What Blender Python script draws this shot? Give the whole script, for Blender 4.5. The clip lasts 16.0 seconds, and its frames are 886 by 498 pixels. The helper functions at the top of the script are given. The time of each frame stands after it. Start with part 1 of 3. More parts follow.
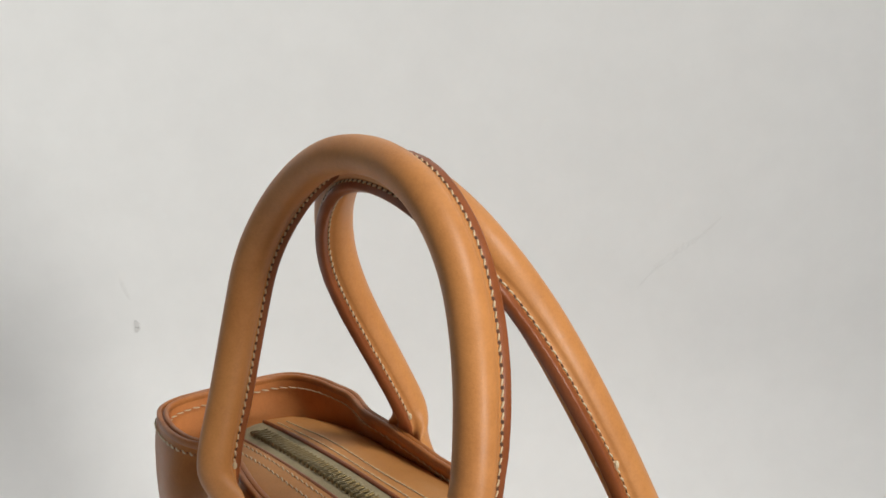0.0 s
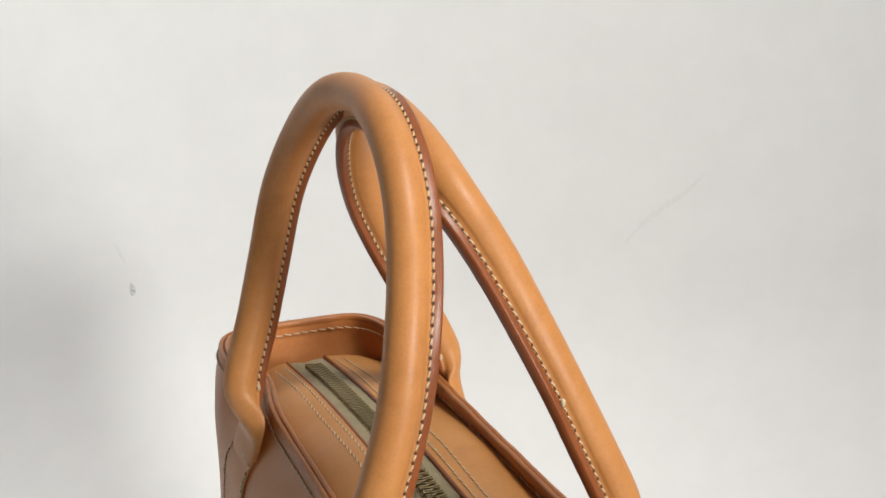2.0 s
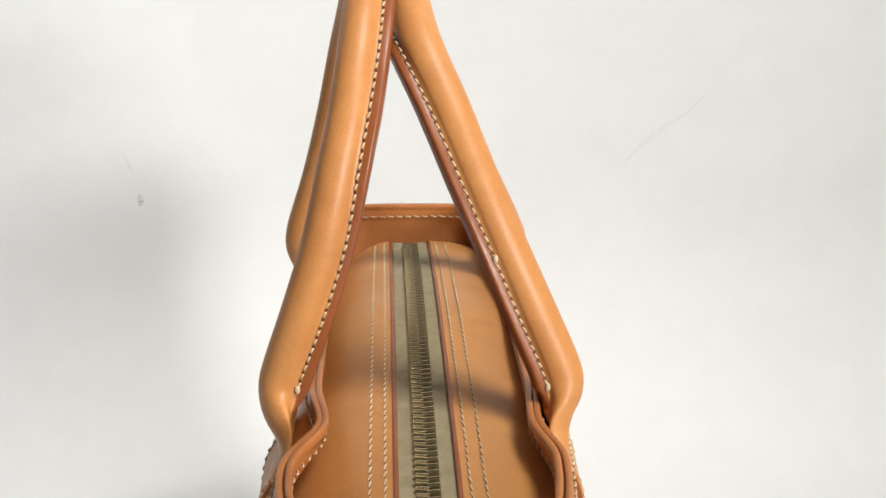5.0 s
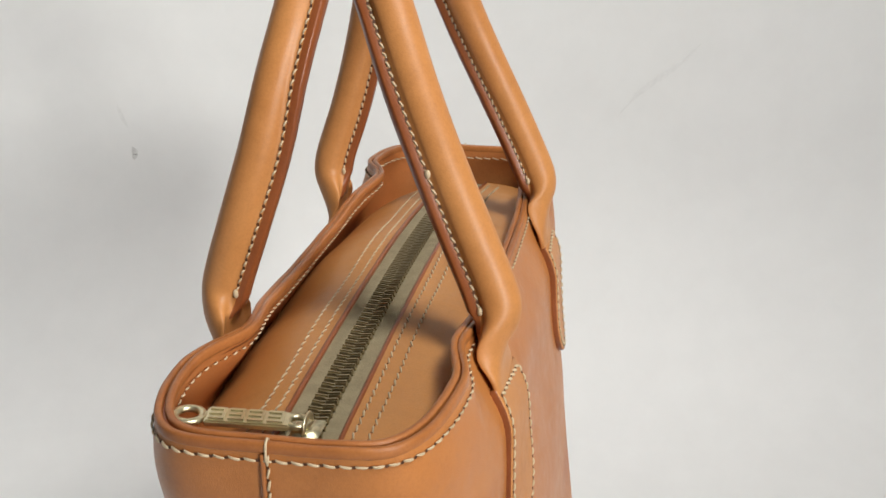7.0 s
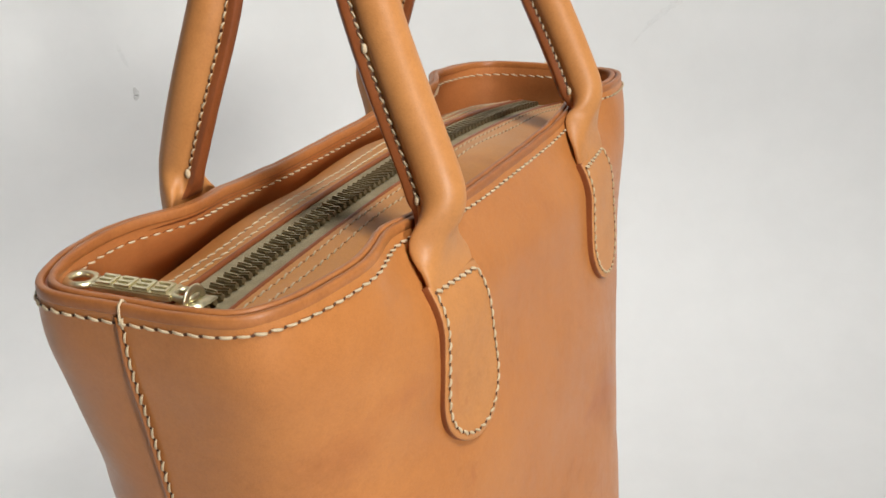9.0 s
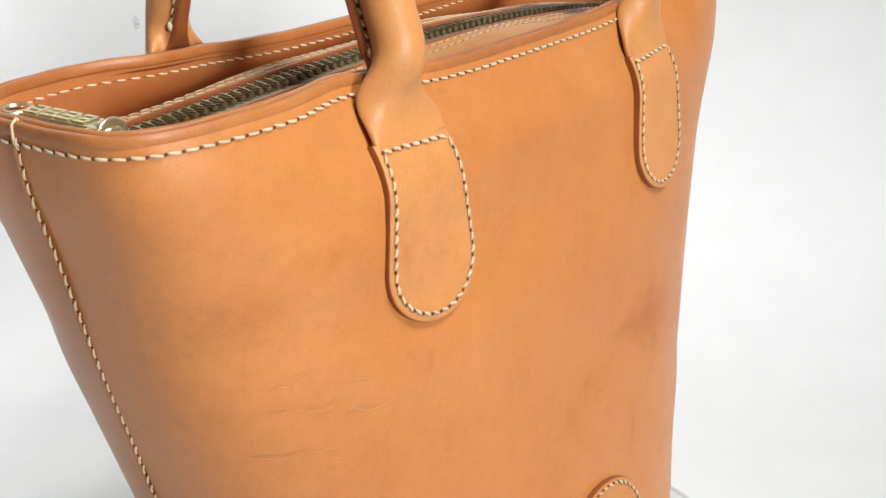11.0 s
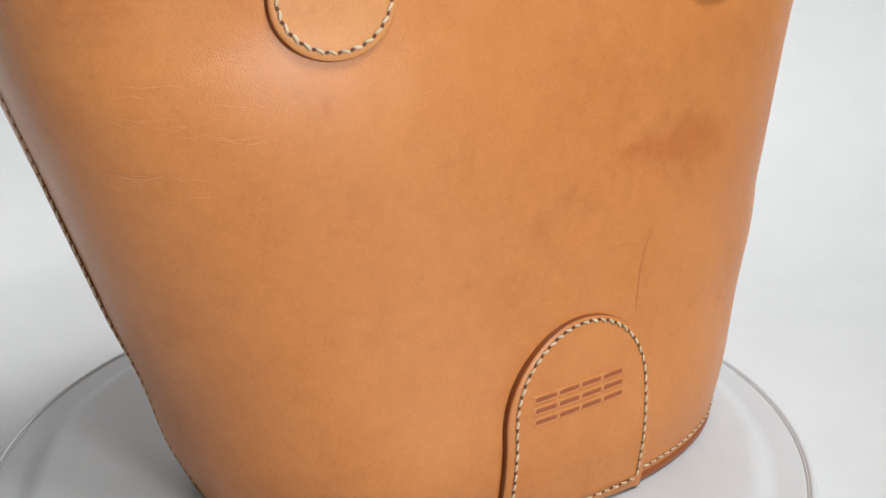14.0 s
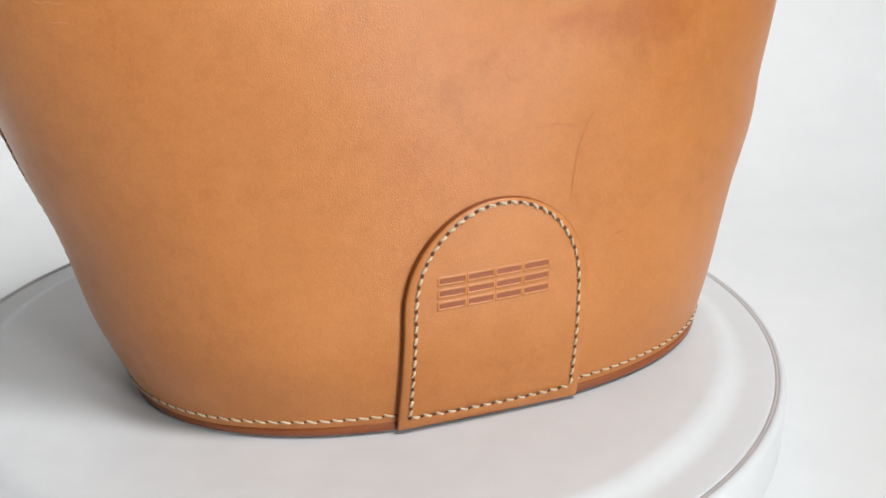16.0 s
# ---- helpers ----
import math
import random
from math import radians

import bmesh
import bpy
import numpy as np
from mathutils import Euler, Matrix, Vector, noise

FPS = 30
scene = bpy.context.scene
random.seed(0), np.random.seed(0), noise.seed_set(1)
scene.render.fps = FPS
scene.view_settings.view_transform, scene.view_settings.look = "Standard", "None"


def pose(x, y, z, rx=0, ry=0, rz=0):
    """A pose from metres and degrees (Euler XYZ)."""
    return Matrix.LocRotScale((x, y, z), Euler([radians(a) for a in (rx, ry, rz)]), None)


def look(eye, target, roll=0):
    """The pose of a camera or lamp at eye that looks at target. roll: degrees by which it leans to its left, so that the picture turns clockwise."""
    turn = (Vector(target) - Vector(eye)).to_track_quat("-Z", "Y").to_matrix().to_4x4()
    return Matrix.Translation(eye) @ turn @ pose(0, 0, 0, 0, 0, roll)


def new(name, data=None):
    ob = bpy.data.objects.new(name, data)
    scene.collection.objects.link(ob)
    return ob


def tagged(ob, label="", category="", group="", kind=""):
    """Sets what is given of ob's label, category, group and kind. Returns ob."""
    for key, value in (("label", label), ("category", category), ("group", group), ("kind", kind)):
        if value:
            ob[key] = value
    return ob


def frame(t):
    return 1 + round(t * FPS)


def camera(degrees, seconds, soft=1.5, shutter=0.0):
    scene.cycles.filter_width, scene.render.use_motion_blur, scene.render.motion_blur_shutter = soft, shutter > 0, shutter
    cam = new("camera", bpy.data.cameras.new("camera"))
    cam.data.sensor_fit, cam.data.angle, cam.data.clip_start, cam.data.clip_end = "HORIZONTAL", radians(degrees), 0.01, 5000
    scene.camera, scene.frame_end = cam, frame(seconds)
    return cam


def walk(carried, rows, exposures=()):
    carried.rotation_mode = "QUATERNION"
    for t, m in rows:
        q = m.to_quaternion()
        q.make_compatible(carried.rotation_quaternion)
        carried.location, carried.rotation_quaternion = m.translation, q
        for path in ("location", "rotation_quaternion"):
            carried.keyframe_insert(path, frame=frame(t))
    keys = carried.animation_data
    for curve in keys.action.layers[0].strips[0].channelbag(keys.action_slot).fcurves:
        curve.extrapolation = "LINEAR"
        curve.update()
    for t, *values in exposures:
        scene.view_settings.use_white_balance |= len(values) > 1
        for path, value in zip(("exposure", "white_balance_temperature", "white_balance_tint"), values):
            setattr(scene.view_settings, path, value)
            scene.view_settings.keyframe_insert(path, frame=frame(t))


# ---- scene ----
cam = camera(41.28, 16.0, soft=1.6)
# seconds, x, y, z, yaw, pitch, roll of the hand-held camera that sinks past the bag
PATH = [
    (0, 0.0001, -0.4207, 0.5296, -0.69, -16.84, 0.05),
    (0.5, 0.0045, -0.4278, 0.5253, -0.65, -16.78, -0.05),
    (1, 0.0097, -0.4326, 0.5233, -0.54, -16.82, -0.27),
    (1.5, 0.0133, -0.4383, 0.5202, -0.63, -16.98, -0.68),
    (2, 0.0134, -0.4424, 0.5155, -0.40, -17.61, -0.82),
    (2.5, 0.0154, -0.4466, 0.5109, -0.40, -17.92, -0.86),
    (3, 0.0153, -0.4508, 0.5045, -0.09, -18.28, -0.87),
    (3.5, 0.0180, -0.4546, 0.4992, 0.08, -18.72, -0.76),
    (4, 0.0204, -0.4616, 0.4928, 0.11, -18.84, -0.42),
    (4.5, 0.0228, -0.4694, 0.4825, 0.24, -18.71, -0.07),
    (7, 0.0400, -0.4805, 0.4464, 1.04, -19.52, -0.27),
    (7.5, 0.0465, -0.4757, 0.4358, 1.15, -19.57, -0.56),
    (8, 0.0510, -0.4720, 0.4245, 1.41, -20.01, -1.06),
    (8.5, 0.0531, -0.4703, 0.4144, 2.21, -20.29, -1.47),
    (11, 0.0470, -0.4583, 0.3548, 2.69, -21.12, -1.85),
    (11.5, 0.0528, -0.4566, 0.3427, 2.90, -21.66, -2.05),
    (12, 0.0567, -0.4506, 0.3313, 2.83, -21.69, -2.24),
    (12.5, 0.0542, -0.4501, 0.3163, 2.65, -21.76, -2.43),
    (13, 0.0551, -0.4569, 0.3029, 3.43, -21.71, -2.36),
    (13.5, 0.0491, -0.4596, 0.2869, 3.10, -21.48, -2.08),
    (14, 0.0426, -0.4569, 0.2687, 2.53, -21.66, -1.57),
    (14.5, 0.0378, -0.4572, 0.2563, 1.15, -21.47, -0.87),
    (15, 0.0411, -0.4571, 0.2402, 1.20, -21.40, -1.02),
    (15.5, 0.0468, -0.4617, 0.2296, 1.17, -21.37, -1.57),
    (16, 0.0505, -0.4549, 0.2163, 1.28, -21.79, -1.63),
]
EXPOSURES = [(0, -0.57, 6620, 8), (1, -0.37, 6620, 8), (2.5, -0.33, 6620, 8), (3.5, -0.25, 6620, 8), (4.5, -0.06, 6620, 8), (7, -0.41, 6600, 8), (8.5, -0.39, 6600, 8), (11, 0.03, 6350, 8), (12, -0.16, 6320, 8), (13, -0.21, 6280, 8), (14.5, -0.19, 6250, 8), (16, -0.1, 6250, 8)]
walk(cam, [(t, pose(x, y, z, 0, 0, yaw) @ pose(0, 0, 0, 90 + pitch) @ pose(0, 0, 0, 0, 0, roll))
           for t, x, y, z, yaw, pitch, roll in PATH], EXPOSURES)

SPIN, FACING, OFF_X, OFF_Y = 6.1684, 5.5199, -0.0196, 0.0091


def bag_pose(t):
    """The bag turns with the plate, a little off its axle."""
    return pose(0, 0, 0, 0, 0, 90 - SPIN * (t - FACING)) @ pose(-OFF_X, -OFF_Y, 0)

# ---- world and light ----
world = bpy.data.worlds.new("world")
scene.world = world
world.use_nodes = True
sky = world.node_tree.nodes.new("ShaderNodeTexSky")
sky.sky_type, sky.sun_disc = "NISHITA", False
sky.sun_elevation, sky.sun_rotation = radians(35), radians(150)
world.node_tree.links.new(sky.outputs["Color"], world.node_tree.nodes["Background"].inputs["Color"])
world.node_tree.nodes["Background"].inputs["Strength"].default_value = 0.10

ADDED_OVERHEAD = (1.35, -1.20, 3.38)       # unseen overhead lamp, added above and beside the camera in a ceiling opening


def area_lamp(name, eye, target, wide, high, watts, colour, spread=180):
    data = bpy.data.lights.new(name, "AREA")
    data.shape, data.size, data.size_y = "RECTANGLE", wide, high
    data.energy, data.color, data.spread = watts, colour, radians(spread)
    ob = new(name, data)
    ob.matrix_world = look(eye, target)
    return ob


# Both lamps are added out of view; aim and spread even out the backdrop.
area_lamp("added_overhead_light", ADDED_OVERHEAD, (-0.95, 0.30, 0.20), 1.10, 1.10, 24, (1.0, 0.98, 0.96), 62)
area_lamp("added_side_light", (2.50, -2.95, 1.08), (-1.15, 0.48, 0.55), 0.8, 1.0, 14.0, (1.0, 0.985, 0.96), 46)


# ---- materials ----
def nodes_of(name):
    m = bpy.data.materials.new(name)
    m.use_nodes = True
    return m, m.node_tree.nodes, m.node_tree.links, m.node_tree.nodes["Principled BSDF"]


def noise_node(N, L, co, scale, detail=4.0, rough=0.55):
    n = N.new("ShaderNodeTexNoise")
    n.inputs["Scale"].default_value, n.inputs["Detail"].default_value, n.inputs["Roughness"].default_value = scale, detail, rough
    L.new(co, n.inputs["Vector"])
    return n.outputs["Fac"]


def ramp(N, L, fac, a, b, lo=0.35, hi=0.65):
    r = N.new("ShaderNodeValToRGB")
    r.color_ramp.elements[0].position, r.color_ramp.elements[1].position = lo, hi
    r.color_ramp.elements[0].color, r.color_ramp.elements[1].color = (*a, 1), (*b, 1)
    L.new(fac, r.inputs["Fac"])
    return r.outputs["Color"]


def mix(N, L, fac, a, b, how="MIX"):
    m = N.new("ShaderNodeMix")
    m.data_type, m.blend_type = "RGBA", how
    for sock, v in ((m.inputs[0], fac), (m.inputs[6], a), (m.inputs[7], b)):
        if isinstance(v, (int, float)):
            sock.default_value = v
        elif isinstance(v, tuple):
            sock.default_value = (*v, 1)
        else:
            L.new(v, sock)
    return m.outputs[2]


def calc(N, L, op, a, b=0.0, clamp=False):
    m = N.new("ShaderNodeMath")
    m.operation, m.use_clamp = op, clamp
    for sock, v in zip(m.inputs, (a, b)):
        if isinstance(v, (int, float)):
            sock.default_value = v
        else:
            L.new(v, sock)
    return m.outputs[0]


def leather(name, light, dark, rough=0.42, spots=(), pore=0.25, crease=0.2, worn=None):
    """Vegetable-tanned cowhide: cloudy tone, pores, fine creases and a few named stains (place, radii, strength)."""
    m, N, L, P = nodes_of(name)
    co = N.new("ShaderNodeTexCoord").outputs["Object"]
    cloud = noise_node(N, L, co, 11, 7, 0.68)
    grain = noise_node(N, L, co, 160, 5, 0.65)
    fine = noise_node(N, L, co, 900, 3, 0.6)
    col = ramp(N, L, cloud, dark, light, 0.28, 0.72)
    col = mix(N, L, 0.13, col, ramp(N, L, grain, tuple(c * 0.6 for c in dark), tuple(min(1, c * 1.25) for c in light), 0.3, 0.7))
    col = mix(N, L, 0.12, col, ramp(N, L, fine, tuple(c * 0.5 for c in dark), light, 0.3, 0.6))
    for (px, py, pz), (sx, sy, sz), k in spots:
        mp = N.new("ShaderNodeMapping")
        mp.inputs["Location"].default_value = (-px / sx, -py / sy, -pz / sz)
        mp.inputs["Scale"].default_value = (1 / sx, 1 / sy, 1 / sz)
        L.new(co, mp.inputs["Vector"])
        ln = N.new("ShaderNodeVectorMath")
        ln.operation = "LENGTH"
        L.new(mp.outputs["Vector"], ln.inputs[0])
        wob = calc(N, L, "MULTIPLY", grain, 0.9)
        d = calc(N, L, "ADD", ln.outputs["Value"], wob)
        f = calc(N, L, "MULTIPLY", calc(N, L, "SUBTRACT", 1.5, d, True), k, True)
        col = mix(N, L, f, col, (dark[0] * 0.72, dark[1] * 0.46, dark[2] * 0.40))
    rub = noise_node(N, L, co, 34, 8, 0.75)
    col = mix(N, L, calc(N, L, "MULTIPLY", calc(N, L, "SUBTRACT", rub, 0.55, True), 2.2, True), col, tuple(c * 0.72 for c in dark))
    L.new(col, P.inputs["Base Color"])
    r = calc(N, L, "ADD", calc(N, L, "MULTIPLY", grain, 0.22), rough - 0.11)
    r = calc(N, L, "ADD", r, calc(N, L, "MULTIPLY", calc(N, L, "SUBTRACT", rub, 0.5), 0.35))
    L.new(r, P.inputs["Roughness"])
    P.inputs["Specular IOR Level"].default_value = 0.36
    vor = N.new("ShaderNodeTexVoronoi")
    vor.feature = "DISTANCE_TO_EDGE"
    vor.inputs["Scale"].default_value = 1100
    L.new(co, vor.inputs["Vector"])
    h = calc(N, L, "MULTIPLY", vor.outputs["Distance"], pore)
    h = calc(N, L, "ADD", h, calc(N, L, "MULTIPLY", grain, crease))
    h = calc(N, L, "ADD", h, calc(N, L, "MULTIPLY", noise_node(N, L, co, 45, 3), crease * 1.5))
    b = N.new("ShaderNodeBump")
    b.inputs["Strength"].default_value, b.inputs["Distance"].default_value = 0.55, 0.0006
    L.new(h, b.inputs["Height"])
    L.new(b.outputs["Normal"], P.inputs["Normal"])
    return m


def plain(name, a, b, rough, metal=0.0, scale=120, bump=0.1, dist=0.0004):
    m, N, L, P = nodes_of(name)
    co = N.new("ShaderNodeTexCoord").outputs["Object"]
    f = noise_node(N, L, co, scale, 5, 0.6)
    f2 = noise_node(N, L, co, scale * 0.09, 3, 0.5)
    col = mix(N, L, 0.5, ramp(N, L, f, a, b), ramp(N, L, f2, a, b))
    L.new(col, P.inputs["Base Color"])
    L.new(calc(N, L, "ADD", calc(N, L, "MULTIPLY", f, 0.2), rough - 0.1), P.inputs["Roughness"])
    P.inputs["Metallic"].default_value = metal
    bp = N.new("ShaderNodeBump")
    bp.inputs["Strength"].default_value, bp.inputs["Distance"].default_value = bump, dist
    L.new(f, bp.inputs["Height"])
    L.new(bp.outputs["Normal"], P.inputs["Normal"])
    return m


SPOTS = [((-0.0887, -0.073, 0.1745), (0.0022, 0.02, 0.0050), 0.45),
         ((-0.0960, -0.068, 0.2130), (0.0026, 0.02, 0.0075), 0.34),
         ((-0.0900, -0.068, 0.2060), (0.0016, 0.02, 0.0022), 0.3),
         ((-0.128, -0.060, 0.224), (0.020, 0.03, 0.006), 0.22),
         ((-0.152, -0.045, 0.214), (0.020, 0.04, 0.014), 0.25),
         ((0.066, -0.080, 0.136), (0.036, 0.05, 0.014), 0.48),
         ((0.040, -0.080, 0.139), (0.016, 0.05, 0.004), 0.30),
         ((0.028, -0.085, 0.130), (0.0035, 0.02, 0.0025), 0.35),
         ((-0.040, -0.085, 0.170), (0.003, 0.02, 0.0015), 0.35),
         ((-0.086, -0.075, 0.158), (0.0022, 0.02, 0.004), 0.3)]
TAN = leather("tan_leather", (0.490, 0.192, 0.055), (0.385, 0.132, 0.032), 0.37, SPOTS, pore=0.28, crease=0.36)
HANDLE = leather("handle_leather", (0.550, 0.245, 0.080), (0.405, 0.158, 0.046), 0.43, SPOTS[1:3], pore=0.18)
LINING = leather("lining_leather", (0.520, 0.200, 0.064), (0.435, 0.150, 0.044), 0.5)
PANEL = leather("panel_leather", (0.515, 0.240, 0.076), (0.425, 0.178, 0.050), 0.5, [((0.01, -0.03, 0.25), (0.010, 0.012, 0.02), 0.5)])
EDGE = leather("burnished_edge", (0.27, 0.080, 0.024), (0.17, 0.045, 0.014), 0.36, pore=0.1, crease=0.5)
RIM = leather("rim_leather", (0.45, 0.170, 0.049), (0.22, 0.066, 0.019), 0.40, pore=0.1, crease=0.4)
# burnished tone, deepened to stand in for the shade of a recess
PRESSED = leather("pressed_leather", (0.30, 0.085, 0.028), (0.22, 0.06, 0.02), 0.4)
MARK = leather("scratched_leather", (0.43, 0.145, 0.045), (0.36, 0.115, 0.034), 0.42)
FADED = leather("creased_leather", (0.52, 0.235, 0.090), (0.45, 0.188, 0.066), 0.45)
THREAD = plain("linen_thread", (0.44, 0.33, 0.20), (0.60, 0.48, 0.32), 0.7, scale=2500, bump=0.5)
HOLE = plain("needle_hole", (0.055, 0.020, 0.008), (0.10, 0.038, 0.014), 0.8)
TAPE = plain("zip_tape_fabric", (0.235, 0.192, 0.112), (0.35, 0.29, 0.175), 0.85, scale=1800, bump=0.8)
TEETH = plain("dark_brass_teeth", (0.30, 0.245, 0.145), (0.47, 0.395, 0.245), 0.36, 0.9, scale=600)
BRASS = plain("pale_brass", (0.64, 0.58, 0.37), (0.78, 0.72, 0.49), 0.34, 0.95, scale=500, bump=0.15)
PLATE = plain("turntable_plastic", (0.555, 0.565, 0.572), (0.605, 0.613, 0.620), 0.42, scale=60, bump=0.04)
GROOVE = plain("turntable_groove", (0.48, 0.475, 0.48), (0.53, 0.525, 0.53), 0.6)
PAPER = plain("white_backdrop", (0.70, 0.705, 0.705), (0.745, 0.75, 0.75), 0.6, scale=30, bump=0.03)


def scuff_paint(name, tone, strength):
    """Rubbed dirt that only partly covers the paper."""
    m, N, L, P = nodes_of(name)
    co = N.new("ShaderNodeTexCoord").outputs["Object"]
    P.inputs["Base Color"].default_value = (*tone, 1)
    P.inputs["Roughness"].default_value = 0.7
    f = noise_node(N, L, co, 420, 4, 0.6)
    L.new(calc(N, L, "MULTIPLY", calc(N, L, "SUBTRACT", f, 0.28, True), strength, True), P.inputs["Alpha"])
    return m


SCUFF = scuff_paint("grey_scuff", (0.50, 0.49, 0.48), 1.2)
SCUFF_PALE = scuff_paint("pale_scuff", (0.66, 0.65, 0.64), 0.22)
WALLS = plain("room_paint", (0.50, 0.49, 0.48), (0.56, 0.55, 0.54), 0.8, scale=20, bump=0.05)


# ---- mesh helpers ----
def mesh_ob(name, verts, faces, mats, parent=None, smooth=True, index=None, label=""):
    me = bpy.data.meshes.new(name)
    me.from_pydata([tuple(v) for v in verts], [], faces)
    for m in mats if isinstance(mats, (list, tuple)) else [mats]:
        me.materials.append(m)
    if index is not None:
        me.polygons.foreach_set("material_index", index)
    me.polygons.foreach_set("use_smooth", [smooth] * len(me.polygons))
    me.update()
    bm = bmesh.new()
    bm.from_mesh(me)
    bmesh.ops.recalc_face_normals(bm, faces=bm.faces)
    bm.to_mesh(me)
    bm.free()
    ob = new(name, me)
    if parent:
        ob.parent = parent
    if label:
        tagged(ob, label)
    return ob


def part(name, bm, material, parent, label="", smooth=True):
    """Links a bmesh as one mesh object under a thing or under a part."""
    me = bpy.data.meshes.new(name)
    bmesh.ops.recalc_face_normals(bm, faces=bm.faces)
    bm.to_mesh(me)
    bm.free()
    me.materials.append(material)
    me.polygons.foreach_set("use_smooth", [smooth] * len(me.polygons))
    ob = new(name, me)
    ob.parent = parent
    if label:
        tagged(ob, label)
    return ob


def grid_faces(rows, cols, wrap=False):
    out = []
    for i in range(rows - 1):
        for j in range(cols if wrap else cols - 1):
            k = (j + 1) % cols
            out.append((i * cols + j, i * cols + k, (i + 1) * cols + k, (i + 1) * cols + j))
    return out


def sweep(points, section, closed=False, up=Vector((0, 0, 1)), side=None):
    """Rings of a section carried along points; section(i) gives (across, up) pairs."""
    verts, n = [], len(points)
    for i, p in enumerate(points):
        a = points[(i - 1) % n] if closed or i > 0 else p
        b = points[(i + 1) % n] if closed or i < n - 1 else p
        t = (b - a).normalized()
        u = side[i] if side else up
        u = (u - t * u.dot(t)).normalized()
        r = t.cross(u)
        ring = section(i)
        verts += [p + r * s + u * h for s, h in ring]
    return verts, len(section(0))


def tube_faces(n, k, closed=False):
    faces = grid_faces(n, k, True)
    if closed:
        faces += [((n - 1) * k + j, (n - 1) * k + (j + 1) % k, (j + 1) % k, j) for j in range(k)]
    else:
        faces += [tuple(range(k - 1, -1, -1)), tuple((n - 1) * k + j for j in range(k))]
    return faces


def resample(points, step, closed=False):
    pts = list(points) + ([points[0]] if closed else [])
    d = [0.0]
    for a, b in zip(pts, pts[1:]):
        d.append(d[-1] + (b - a).length)
    count = max(2, round(d[-1] / step))
    out, j = [], 0
    for i in range(count + (0 if closed else 1)):
        s = min(d[-1] * i / count, d[-1])
        while j < len(d) - 2 and d[j + 1] < s:
            j += 1
        f = (s - d[j]) / max(d[j + 1] - d[j], 1e-9)
        out.append(pts[j].lerp(pts[j + 1], f))
    return out


def stitching(parent, points, normal_of, step, thick=0.00055, slant=10.0, closed=False, hole=1.0, fill=0.46, label="cream linen saddle stitching"):
    """A run of thread stitches along points, dipping into dark needle holes. normal_of(p) points out of the leather."""
    pts = resample(points, step, closed)
    n = len(pts)
    verts, faces, hv, hf = [], [], [], []
    rnd = random.Random(n * 7 + int(step * 1e5))
    for i in range(n if closed else n - 1):
        a, b = pts[i], pts[(i + 1) % n]
        c = (a + b) / 2
        up = normal_of(c).normalized()
        t = (b - a)
        ln = t.length
        t.normalize()
        t = (t - up * t.dot(up)).normalized()
        r = t.cross(up)
        ang = radians(slant * 1.5 + rnd.uniform(-5, 5))
        t2 = t * math.cos(ang) + r * math.sin(ang)
        r2 = t2.cross(up)
        k = thick * 0.8 * rnd.uniform(0.88, 1.12)
        half = ln * fill
        base = len(verts)
        for f, w, h in ((-1, 0.45, -0.6), (-0.72, 0.95, 0.35), (0, 1.1, 0.75), (0.72, 0.95, 0.35), (1, 0.45, -0.6)):
            o = c + t2 * half * f + up * h * k
            for q in range(6):
                e = q * math.pi / 3
                verts.append(o + r2 * math.cos(e) * k * w + up * math.sin(e) * k * w * 0.8)
        faces += [tuple(base + v for v in f) for f in tube_faces(5, 6)]
        hb = len(hv)
        ho = a + up * 0.00012
        for q in range(6):
            e = q * math.pi / 3
            hv.append(ho + t * math.cos(e) * thick * hole + r * math.sin(e) * thick * hole * 0.8)
        hv.append(ho - up * 0.0006)
        hf += [(hb + q, hb + (q + 1) % 6, hb + 6) for q in range(6)]
        hf.append(tuple(hb + q for q in range(6)))
    st = mesh_ob("stitching", verts, faces, THREAD, parent, True, label=label)
    tagged(st, kind="stuff")
    tagged(mesh_ob("needle_hole", hv, hf, HOLE, st, False), kind="stuff")
    return st


def table(z, rows):
    for (z0, v0), (z1, v1) in zip(rows, rows[1:]):
        if z <= z1:
            f = max(0.0, (z - z0) / (z1 - z0))
            return v0 + (v1 - v0) * f
    return rows[-1][1]


def smooth_table(rows):
    zs, vs = np.array([r[0] for r in rows]), np.array([r[1] for r in rows])
    fine = np.linspace(zs[0], zs[-1], 200)
    v = np.interp(fine, zs, vs)
    ker = np.hanning(27)
    ker /= ker.sum()
    pad = np.concatenate([2 * v[0] - v[13:0:-1], v, 2 * v[-1] - v[-2:-15:-1]])
    return fine, np.convolve(pad, ker, "valid")


# ---- the setting: backdrop sweep and an added, unseen room ----
TABLE_Z = -0.047
BACK_Y = 0.485


